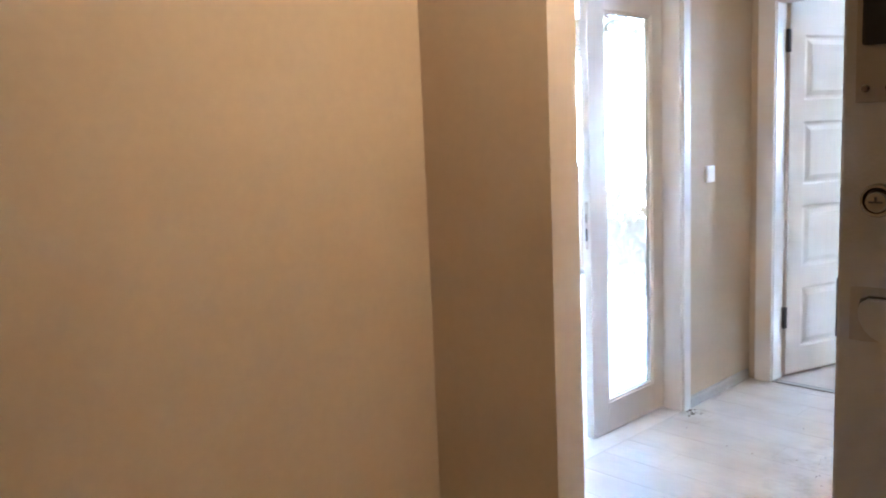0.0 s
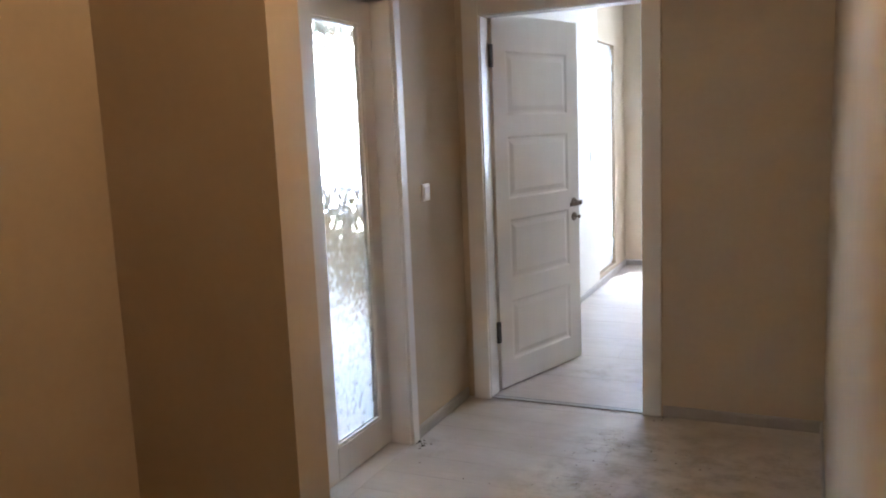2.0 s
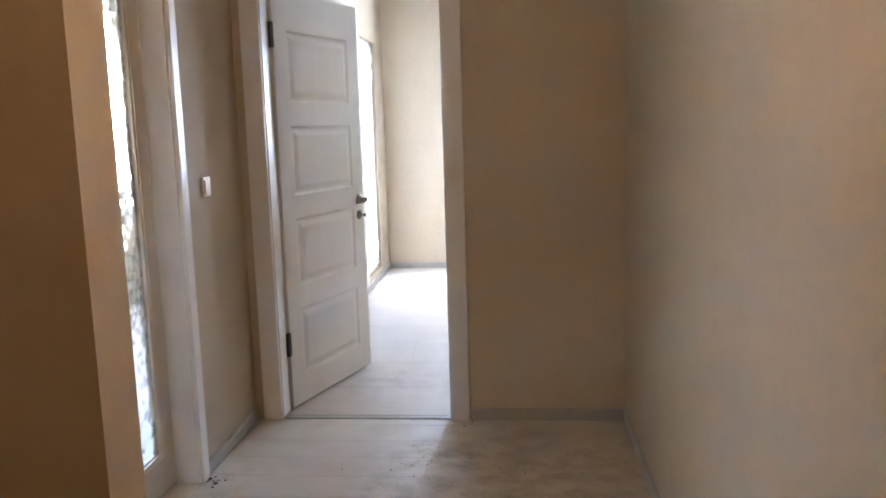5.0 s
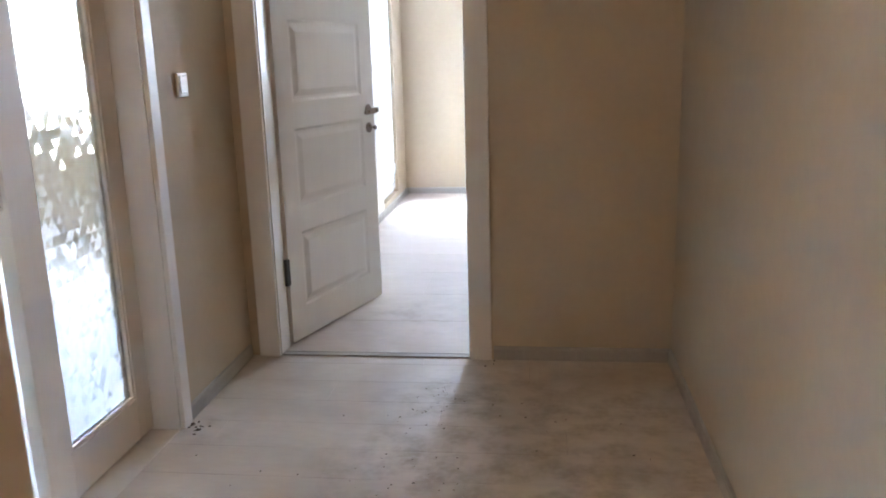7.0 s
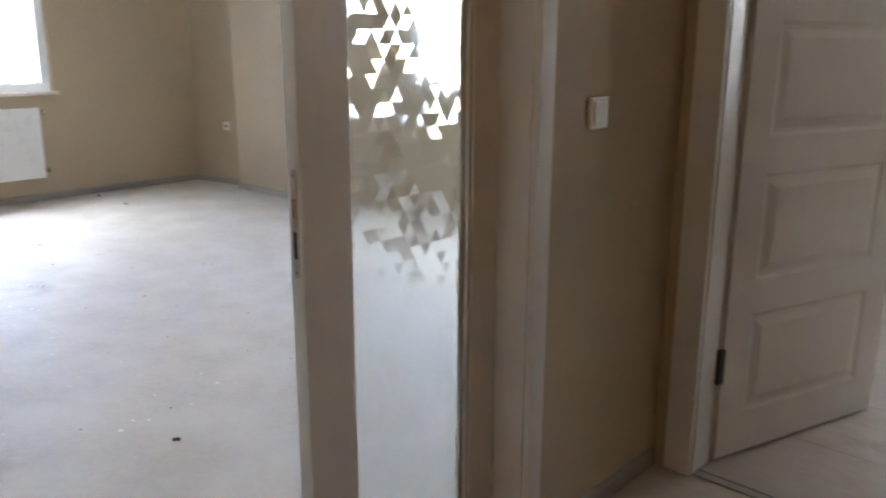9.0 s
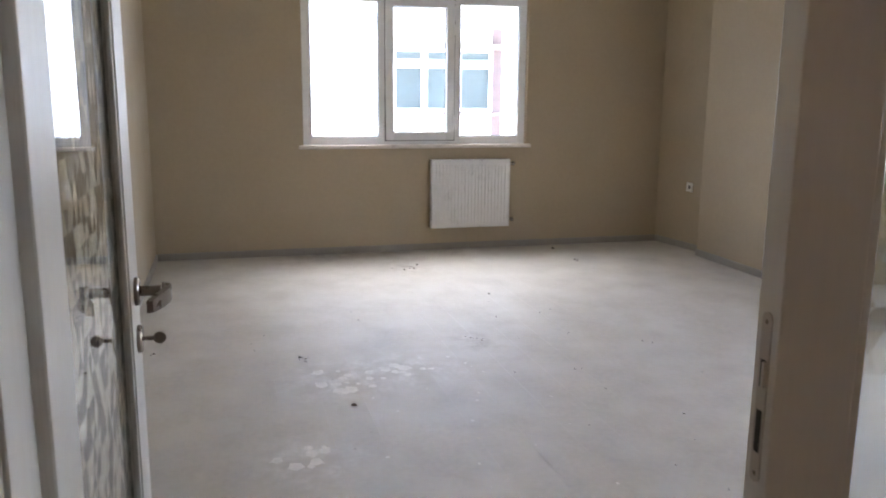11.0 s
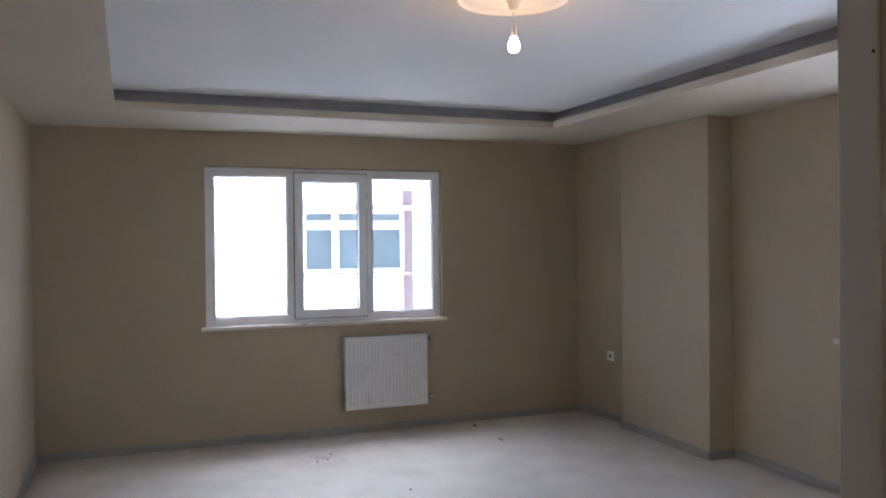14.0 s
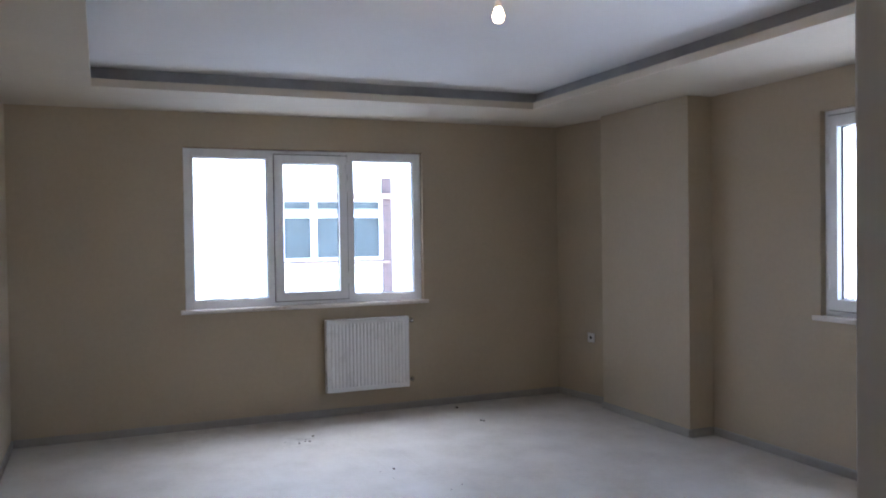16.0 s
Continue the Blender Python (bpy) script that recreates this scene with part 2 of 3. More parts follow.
structure("wall_hall_back", boxes((-0.14, -5.54, 0, 4.34, -5.4, 2.75)), CREAM, "cream plaster wall behind the entrance", "wall")
structure("wall_bedroom_far", boxes((-0.14, 4.25, 0, 1.0, 4.4, 2.75), (1.8, 4.25, 0, 4.74, 4.4, 2.75), (1.0, 4.25, 0, 1.8, 4.4, 0.95), (1.0, 4.25, 2.2, 1.8, 4.4, 2.75)), CREAM, "sunlit cream plaster wall of the bedroom", "wall")
structure("wall_bedroom_right", boxes((4.6, 0.0, 0, 4.74, 4.25, 2.75), (2.2, 0, 0, 4.6, 0.12, 2.75)), CREAM, "cream plaster wall of the bedroom", "wall")
structure("wall_window", boxes((-6.42, -2.7, 0, -6.17, -1.332, 2.75), (-6.42, 0.635, 0, -6.17, 2.4, 2.75), (-6.42, -1.332, 0, -6.17, 0.635, 0.927), (-6.42, -1.332, 2.185, -6.17, 0.635, 2.75)),
          CREAM, "cream plaster wall with a three-part window", "wall")
structure("wall_living_left", boxes((-6.17, -2.70, 0, -0.14, -2.54, 2.75)), CREAM, "plain cream plaster wall of the living room", "wall")
structure("wall_living_right", boxes((-4.33, 2.17, 0, -3.367, 2.4, 2.75),
          (-3.367, 2.17, 0, -0.95, 2.4, 0.95), (-3.367, 2.17, 2.215, -0.95, 2.4, 2.75), (-0.95, 2.17, 0, -0.14, 2.4, 2.75)), CREAM, "cream plaster wall with a wide window", "wall")
structure("chimney_breast", boxes((-5.425, 1.958, 0, -4.33, 2.4, 2.75)), CREAM, "plain cream plaster chimney breast", "wall")


bm = bmesh.new()
foot = ((-6.17, 1.972), (-5.425, 2.08), (-5.425, 2.4), (-6.17, 2.4))
lo, hi = ([bm.verts.new((x, y, z)) for x, y in foot] for z in (0, 2.75))
for k in range(4):
    bm.faces.new((lo[k], lo[(k + 1) % 4], hi[(k + 1) % 4], hi[k]))
bm.faces.new(lo[::-1])
bm.faces.new(hi)
structure("wall_living_corner", bm, CREAM, "slightly slanting cream wall beside the chimney breast", "wall")


def plank_floor(name, x0, y0, x1, y1, mat, label, length=1.2, width=0.19, joint=0.0006, under=None):
    """A laminate floor: a dark underlay and single boards with open joints."""
    base = structure(name, boxes((x0, y0, -0.05, x1, y1, -0.0035)), under or JOINT, label, "floor")
    meshes = {}
    row, y = 0, y0
    while y < y1 - 0.01:
        w = min(width, y1 - y)
        x = x0 - length * ((row * 0.37) % 1.0)
        while x < x1 - 0.01:
            a, b = max(x, x0), min(x + length, x1)
            key = (round(b - a, 3), round(w, 3))
            if b - a > 0.02:
                if key not in meshes:
                    bm = bmesh.new()
                    g = joint
                    box(bm, g, g, -0.012, b - a - g, w - g, 0)
                    top = [e for e in bm.edges if all(v.co.z > -0.001 for v in e.verts)]
                    bmesh.ops.bevel(bm, geom=top, offset=joint * 2, segments=1, affect="EDGES")
                    meshes[key] = mesh_of("plank", bm, mat)
                ob = new("plank", meshes[key])
                ob.parent, ob.location = base, (a, y, 0)
            x += length
        y += w
        row += 1
    return base


structure("ceiling_hall", boxes((0, -5.4, H, 4.2, 0, 2.8)), CEILING, "white painted hall ceiling", "ceiling")
structure("ceiling_bedroom", boxes((0, 0, H, 4.6, 4.25, 2.8)), CEILING, "white painted bedroom ceiling", "ceiling")
T = (-5.25, -1.96, -0.95, 1.22)   # opening of the raised ceiling
C = 0.06                          # depth of the cove behind the lip
structure("ceiling_living", boxes((-6.42, -2.7, TOP, 0, 2.4, 2.8)), CEILING, "white raised living room ceiling", "ceiling")
structure("ceiling_border", boxes((-6.17, -2.54, SOF, T[0], 2.17, SOF + 0.02), (T[2], -2.54, SOF, -0.14, 2.17, SOF + 0.02), (T[0], -2.54, SOF, T[2], T[1], SOF + 0.02), (T[0], T[3], SOF, T[2], 2.17, SOF + 0.02),
          (T[0] - 0.02, T[1] - 0.02, SOF + 0.02, T[0], T[3] + 0.02, SOF + 0.052), (T[2], T[1] - 0.02, SOF + 0.02, T[2] + 0.02, T[3] + 0.02, SOF + 0.052),
          (T[0], T[1] - 0.02, SOF + 0.02, T[2], T[1], SOF + 0.052), (T[0], T[3], SOF + 0.02, T[2], T[3] + 0.02, SOF + 0.052)), SOFFIT, "cream dropped ceiling border with a lip", "ceiling")
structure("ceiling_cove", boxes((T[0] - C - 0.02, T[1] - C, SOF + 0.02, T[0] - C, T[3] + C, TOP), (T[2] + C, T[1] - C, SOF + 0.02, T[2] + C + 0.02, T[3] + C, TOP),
          (T[0] - C, T[1] - C - 0.02, SOF + 0.02, T[2] + C, T[1] - C, TOP), (T[0] - C, T[3] + C, SOF + 0.02, T[2] + C, T[3] + C + 0.02, TOP)), COVE, "back of the light cove, coloured grey for its shade", "ceiling")


# ---- skirting ----
def skirting(name, p, q, inward, label="grey foil-wrapped baseboard, dusty"):
    """A baseboard from p to q on the floor, with its face towards inward."""
    p, q, n = Vector((*p, 0)), Vector((*q, 0)), Vector((*inward, 0))
    bm = bmesh.new()
    prof = ((0, 0), (0.012, 0), (0.012, 0.045), (0.008, 0.055), (0, 0.058))
    ends = [[bm.verts.new(e + n * d + Vector((0, 0, h + 0.0005))) for d, h in prof] for e in (p, q)]
    k = len(prof)
    for i in range(k):
        bm.faces.new((ends[0][i], ends[0][(i + 1) % k], ends[1][(i + 1) % k], ends[1][i]))
    bm.faces.new(ends[0])
    bm.faces.new(ends[1][::-1])
    bmesh.ops.recalc_face_normals(bm, faces=bm.faces)
    return structure(name, bm, BASE, label, "baseboard")


for p, q, n in (((0, -0.66), (0, -0.02), (1, 0)), ((0.035, -5.4), (0.035, -2.442), (1, 0)), ((0.047, -2.442), (0.57, -2.442), (0, -1)), ((0.57, -2.442), (0.57, -2.31), (1, 0)),
                ((1.06, 0), (1.79, 0), (0, -1)), ((1.79, -3.5), (1.79, -0.012), (-1, 0)),
                ((-6.17, -2.528), (-6.17, 1.965), (1, 0)), ((-6.17, -2.54), (-0.14, -2.54), (0, 1)), ((-6.16, 1.9735), (-5.425, 2.08), (0.1434, -0.9897)), ((-5.425, 1.958), (-4.33, 1.958), (0, -1)),
                ((-4.33, 1.958), (-4.33, 2.17), (1, 0)), ((-4.318, 2.17), (-0.14, 2.17), (0, -1)), ((0, 4.25), (4.6, 4.25), (0, -1)), ((0, 0.14), (0, 4.238), (1, 0))):
    skirting("baseboard", p, q, n)


# ---- doors ----
def door_lining(name, m, width, height, depth, casing, label, both=True):
    """Frame of a doorway in its own axes: x along the wall, y into the wall, z up; casings on both faces."""
    d = thing(name, label, "door frame", m, kind="structure")
    t = 0.03
    part("jamb", boxes((-t, 0.001, 0, 0, depth - 0.001, height), bevel=0.002), WHITE, d)
    part("jamb", boxes((width, 0.001, 0, width + t, depth - 0.001, height), bevel=0.002), WHITE, d)
    part("head", boxes((-t, 0.001, height, width + t, depth - 0.001, height + t), bevel=0.002), WHITE, d)
    for y0, y1 in ((-0.018, 0.0), (depth, depth + 0.018)) if both else ((-0.018, 0.0),):
        part("casing", boxes((-casing, y0, 0, -0.004, y1, height + casing), bevel=0.004), WHITE, d)
        part("casing", boxes((width + 0.004, y0, 0, width + casing, y1, height + casing), bevel=0.004), WHITE, d)
        part("casing", boxes((-0.004, y0, height + 0.004, width + 0.004, y1, height + casing), bevel=0.004), WHITE, d)
    return d


def lever(parent, x, y, z, side, towards, key=True):
    """A lever handle with its rosette and a key rosette on the face at y; side: +1 or -1 outwards, towards: the lever's way along x."""
    r = part("handle_rosette", lathe([(0.026, 0), (0.026, 0.006), (0.022, 0.009)], 28, axis="y"), STEEL, parent, "brushed nickel round rosette", True)
    r.location = (x, y, z)
    r.scale = (1, side, 1)
    bm = lathe([(0.0095, 0), (0.0095, 0.045)], 16, axis="y")
    pts = [(-0.012, 0.046, 0.010), (0.008, 0.054, 0.0135), (0.026, 0.052, 0.0145), (0.046, 0.044, 0.0145), (0.064, 0.034, 0.0135), (0.078, 0.026, 0.011)]
    loops = []
    for k, (u, v, w) in enumerate(pts):
        loops.append([bm.verts.new((towards * u, v + a, 0.003 - 0.0028 * k + b)) for a, b in ((0, w), (0.011, w * 0.92), (0.011, -w * 0.92), (0, -w))])
    for a, b in zip(loops, loops[1:]):
        for k in range(4):
            bm.faces.new((a[k], a[(k + 1) % 4], b[(k + 1) % 4], b[k]))
    bm.faces.new(loops[0])
    bm.faces.new(loops[-1][::-1])
    bmesh.ops.recalc_face_normals(bm, faces=bm.faces)
    h = part("lever", bm, STEEL, r, "", True)
    if key:
        k = part("key_rosette", lathe([(0.026, 0), (0.026, 0.006), (0.022, 0.009)], 28, axis="y"), STEEL, parent, "nickel key rosette", True)
        k.location, k.scale = (x, y, z - 0.09), (1, side, 1)
        bm = lathe([(0.004, 0), (0.004, 0.03)], 10, axis="y")
        bow = lathe([(0.0105, -0.0012), (0.0115, 0), (0.0105, 0.0012)], 20, centre=(0, 0.038, 0), axis="x")
        shape = mesh_of("key_bow", bow, STEEL)
        bm.from_mesh(shape)
        bpy.data.meshes.remove(shape)
        part("key", bm, STEEL, k, "", True)


def raised_panel(x0, z0, x1, z1, y, out):
    """A pressed door panel: sunk moulding round a raised field, on the face at y."""
    bm = bmesh.new()
    rings = ((0.0, 0.0), (0.012, -0.007), (0.024, -0.007), (0.05, 0.001))
    loops = []
    for inset, h in rings:
        loops.append([bm.verts.new((x, y + out * h, z)) for x, z in ((x0 + inset, z0 + inset), (x1 - inset, z0 + inset), (x1 - inset, z1 - inset), (x0 + inset, z1 - inset))])
    for a, b in zip(loops, loops[1:]):
        for k in range(4):
            bm.faces.new((a[k], a[(k + 1) % 4], b[(k + 1) % 4], b[k]))
    bm.faces.new(loops[-1])
    bmesh.ops.recalc_face_normals(bm, faces=bm.faces)
    return bm


def panel_door(m, width, height, label):
    """A four-panel leaf: hinge at x = 0, faces at y = 0 and y = 0.04."""
    d = thing("door_bedroom", label, "door", m, kind="structure")
    zs = [(0.145, 0.49), (0.605, 0.95), (1.065, 1.41), (1.525, 1.87)]
    xs = (0.115, width - 0.115)
    rows = [(0, 0, 0, xs[0], 0.04, height), (xs[1], 0, 0, width, 0.04, height)]
    edges = [0.0] + [z for pair in zs for z in pair] + [height]
    rows += [(xs[0], 0, a, xs[1], 0.04, b) for a, b in zip(edges[::2], edges[1::2])]
    bm = bmesh.new()
    for r in rows:
        box(bm, *r)
    bmesh.ops.remove_doubles(bm, verts=bm.verts, dist=0.0001)
    leaf = part("leaf", bm, WHITE, d)
    for z0, z1 in zs:
        part("panel", raised_panel(xs[0], z0, xs[1], z1, 0.0, -1), WHITE, leaf)
        part("panel", raised_panel(xs[0], z0, xs[1], z1, 0.04, 1), WHITE, leaf)
    for z in (0.27, 1.78):
        part("hinge", boxes((-0.022, -0.006, z, 0.004, 0.012, z + 0.12), bevel=0.003), BLACK, d, "black painted hinge")
    lever(d, width - 0.06, 0.0, 0.99, -1, -1)
    lever(d, width - 0.06, 0.04, 0.99, 1, -1, False)
    part("edge_lock", boxes((width, 0.01, 0.84, width + 0.0015, 0.03, 1.07)), STEEL, d, "nickel lock plate")
    return d


door_lining("door_frame_bedroom", pose(0.137, 0, 0), 0.82, 2.045, 0.12, 0.095, "white foil door frame round the bedroom doorway")
panel_door(pose(0.152, 0.125, 0.012, 0, 0, 72), 0.82, 2.06, "white four-panel bedroom door standing open")
structure("threshold_bedroom", boxes((0.137, 0.0, 0.0005, 0.957, 0.035, 0.006), (0.137, 0.042, 0.0005, 0.957, 0.05, 0.005), bevel=0.002), BASE, "grey metal threshold strip in the bedroom doorway", "threshold")


def glass_leaf(name, m, width, height, side, label, handle=0, left=0.125, right=0.125):
    """A white leaf with one tall patterned pane: hinge at x = 0, x runs to side (+1 or -1), faces at y = 0 and 0.042."""
    d = thing(name, label, "door", m, kind="structure")
    z0, z1 = 0.144, height - 0.101

    def bar(name, x0, za, x1, zb):
        part(name, boxes((min(side * x0, side * x1), 0, za, max(side * x0, side * x1), 0.042, zb), bevel=0.003), WHITE, d)

    bar("stile", 0, 0, left, height)
    bar("stile", width - right, 0, width, height)
    bar("rail", left, 0, width - right, z0)
    bar("rail", left, z1, width - right, height)
    for y0, y1 in ((0.003, 0.014), (0.028, 0.039)):
        for a, b, c, e in ((left, z0, left + 0.014, z1), (width - right - 0.014, z0, width - right, z1), (left + 0.014, z0, width - right - 0.014, z0 + 0.014), (left + 0.014, z1 - 0.014, width - right - 0.014, z1)):
            part("glass_bead", boxes((min(side * a, side * c), y0, b, max(side * a, side * c), y1, e), bevel=0.003), WHITE, d)
    bm = bmesh.new()
    xa, xb = left + 0.002, width - right - 0.002
    rng = random.Random(7)
    nx, nz = max(3, round((xb - xa) / 0.0346)), round((z1 - z0) / 0.030)
    rows = []
    for k in range(nz + 1):
        us = [0.0] + [(i + (0.5 if k % 2 else 0.0)) / nx for i in range(0 if k % 2 else 1, nx)] + [1.0]
        z = z0 + 0.002 + (z1 - z0 - 0.004) * k / nz
        rows.append([(u, bm.verts.new((side * (xa + (xb - xa) * u), 0.0225, z))) for u in us])
    for lo, hi in zip(rows, rows[1:]):
        i = k = 0
        while i < len(lo) - 1 or k < len(hi) - 1:
            if k >= len(hi) - 1 or (i < len(lo) - 1 and lo[i + 1][0] <= hi[k + 1][0]):
                bm.faces.new((lo[i][1], lo[i + 1][1], hi[k][1])).material_index = rng.randrange(6)
                i += 1
            else:
                bm.faces.new((lo[i][1], hi[k + 1][1], hi[k][1])).material_index = rng.randrange(6)
                k += 1
    bm.faces.new([bm.verts.new((side * x, 0.0165, z)) for x, z in ((xa, z0 + 0.002), (xb, z0 + 0.002), (xb, z1 - 0.002), (xa, z1 - 0.002))]).material_index = 6
    bm.normal_update()
    for f in bm.faces:
        if (f.normal.y > 0) != (f.calc_center_median().y > 0.0185):
            f.normal_flip()
    pane = part("pane", bm, PRISMS[0], d, "cast glass patterned with small ribbed triangles")
    for m in (*PRISMS[1:], CLEAR):
        pane.data.materials.append(m)
    pane.visible_shadow = False
    if handle:
        lever(d, side * (width - 0.06), 0.0, 1.0, -1, -side)
        lever(d, side * (width - 0.06), 0.042, 1.0, 1, -side, False)
    plate = bmesh.new()
    ends = [(0.021 + 0.009 * math.cos(a), z + 0.009 * math.sin(a)) for z, a0 in ((1.096, 0), (0.894, math.pi)) for a in (a0 + math.pi * k / 10 for k in range(11))]
    faces = [[plate.verts.new((side * (width + h), y, z)) for y, z in ends] for h in (0.0, 0.0018)]
    for k in range(len(ends)):
        plate.faces.new((faces[0][k], faces[0][(k + 1) % len(ends)], faces[1][(k + 1) % len(ends)], faces[1][k]))
    plate.faces.new(faces[1])
    bmesh.ops.recalc_face_normals(plate, faces=plate.faces)
    lock = part("lock_plate", plate, PLATE, d, "pale metal lock plate with rounded ends")
    for z in (1.093, 0.897):
        part("screw", lathe([(0.003, 0), (0.003, 0.0006), (0.002, 0.0008)], 12, centre=(side * (width + 0.0018), 0.021, z), axis="x"), STEEL, lock)
    part("latch", boxes((min(side * (width + 0.0018), side * (width + 0.006)), 0.0235, 1.012, max(side * (width + 0.0018), side * (width + 0.006)), 0.0275, 1.043)), PLATE, lock)
    w = side * (width + 0.0024)
    part("slot", boxes((min(w, w - side * 0.001), 0.016, 1.01, max(w, w - side * 0.001), 0.026, 1.045)), BLACK, lock)
    part("slot", boxes((min(w, w - side * 0.001), 0.016, 0.925, max(w, w - side * 0.001), 0.026, 0.98)), BLACK, lock)
    return d


# doorway between hall and living room; its own x runs along the wall towards -y
door_lining("door_frame_living", pose(0, -2.15, 0, 0, 0, 90), 1.415, 2.055, 0.14, 0.065, "white foil frame round the glazed double doorway")
shut_leaf = glass_leaf("door_glass_closed", pose(-0.138, -0.739, 0.012, 0, 0, -90), 0.60, 2.04, 1, "white glazed door leaf, shut, with patterned glass", left=0.092, right=0.117)
part("bolt_hole", lathe([(0.0016, 0), (0.0016, 0.0006), (0.001, 0.0008)], 12, centre=(0.6, 0.036, 1.715), axis="x"), BLACK, shut_leaf, "small dark bolt hole")
glass_leaf("door_glass_open", pose(-0.10, -2.135, 0.012, 0, 0, 180), 0.80, 2.04, 1, "white glazed door leaf with lever handle, standing open", handle=1)


def steel_door(m):
    """The grey entrance leaf: x from its lock edge, outer face at y = 0."""
    d = thing("entrance_door", "grey steel entrance door leaf standing open, with lock fittings", "door", m, kind="structure")
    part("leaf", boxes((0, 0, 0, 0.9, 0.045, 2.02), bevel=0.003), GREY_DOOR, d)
    v = part("viewer_plate", boxes((0.011, -0.004, 1.445, 0.085, 0, 1.60), bevel=0.0015), PLATE, d, "grey metal plate of the door viewer")
    part("screen", boxes((0.016, -0.008, 1.489, 0.08, -0.004, 1.585), bevel=0.003), BLACK, v, "dark viewer screen")
    for x in (0.019, 0.036):
        part("screw", lathe([(0.0028, 0), (0.0032, -0.0015), (0.002, -0.0025)], 14, centre=(x, -0.004, 1.456), axis="y"), STEEL, v)
    c = part("lock_cylinder", lathe([(0.0135, 0), (0.0135, -0.005), (0.0125, -0.007), (0.0105, -0.007), (0.0095, -0.004), (0.009, -0.002)], 32, centre=(0.030, 0, 1.368), axis="y"), CHROME, d, "round dark chrome lock rosette", True)
    part("ring", lathe([(0.0098, -0.0015), (0.0088, -0.003), (0.008, -0.003)], 32, centre=(0.031, 0, 1.368), axis="y"), BLACK, c)
    part("plug", lathe([(0.0082, -0.001), (0.0082, -0.014), (0.0074, -0.0155), (0.0, -0.0155)], 32, centre=(0.0315, 0, 1.3675), axis="y"), CHROME, c, "", True)
    part("keyhole", boxes((0.0265, -0.0162, 1.3667, 0.0365, -0.0156, 1.3683), (0.0307, -0.0162, 1.3683, 0.0323, -0.0156, 1.372)), BLACK, c)
    h = part("handle_plate", boxes((0.011, -0.003, 1.252, 0.12, 0, 1.297), bevel=0.0014), PLATE, d, "metal handle plate")
    def pull_shape(grow, y0, y1):
        """A grip with a bulging curved end, pressed into the handle plate."""
        bm = bmesh.new()
        line = [(0.114, 1.2885 + grow), (0.026, 1.2885 + grow), (0.0215 - grow, 1.2855 + grow), (0.0200 - grow, 1.280), (0.0210 - grow, 1.271), (0.025 - grow, 1.2635), (0.031 - grow, 1.258 - grow), (0.0375, 1.2545 - grow), (0.114, 1.2545 - grow)]
        loops = [[bm.verts.new((x, y, z)) for x, z in line] for y in (y0, y1)]
        for k in range(len(line)):
            bm.faces.new((loops[0][k], loops[0][(k + 1) % len(line)], loops[1][(k + 1) % len(line)], loops[1][k]))
        bm.faces.new(loops[1])
        bmesh.ops.recalc_face_normals(bm, faces=bm.faces)
        return bm

    part("recess", pull_shape(0.0018, -0.0028, -0.0045), BLACK, h, "dark recess round the pull")
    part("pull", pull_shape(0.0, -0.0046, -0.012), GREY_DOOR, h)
    part("edge_lock", boxes((-0.003, 0.01, 1.25, 0.0, 0.035, 1.30)), BLACK, d)
    return d


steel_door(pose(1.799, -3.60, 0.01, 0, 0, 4))


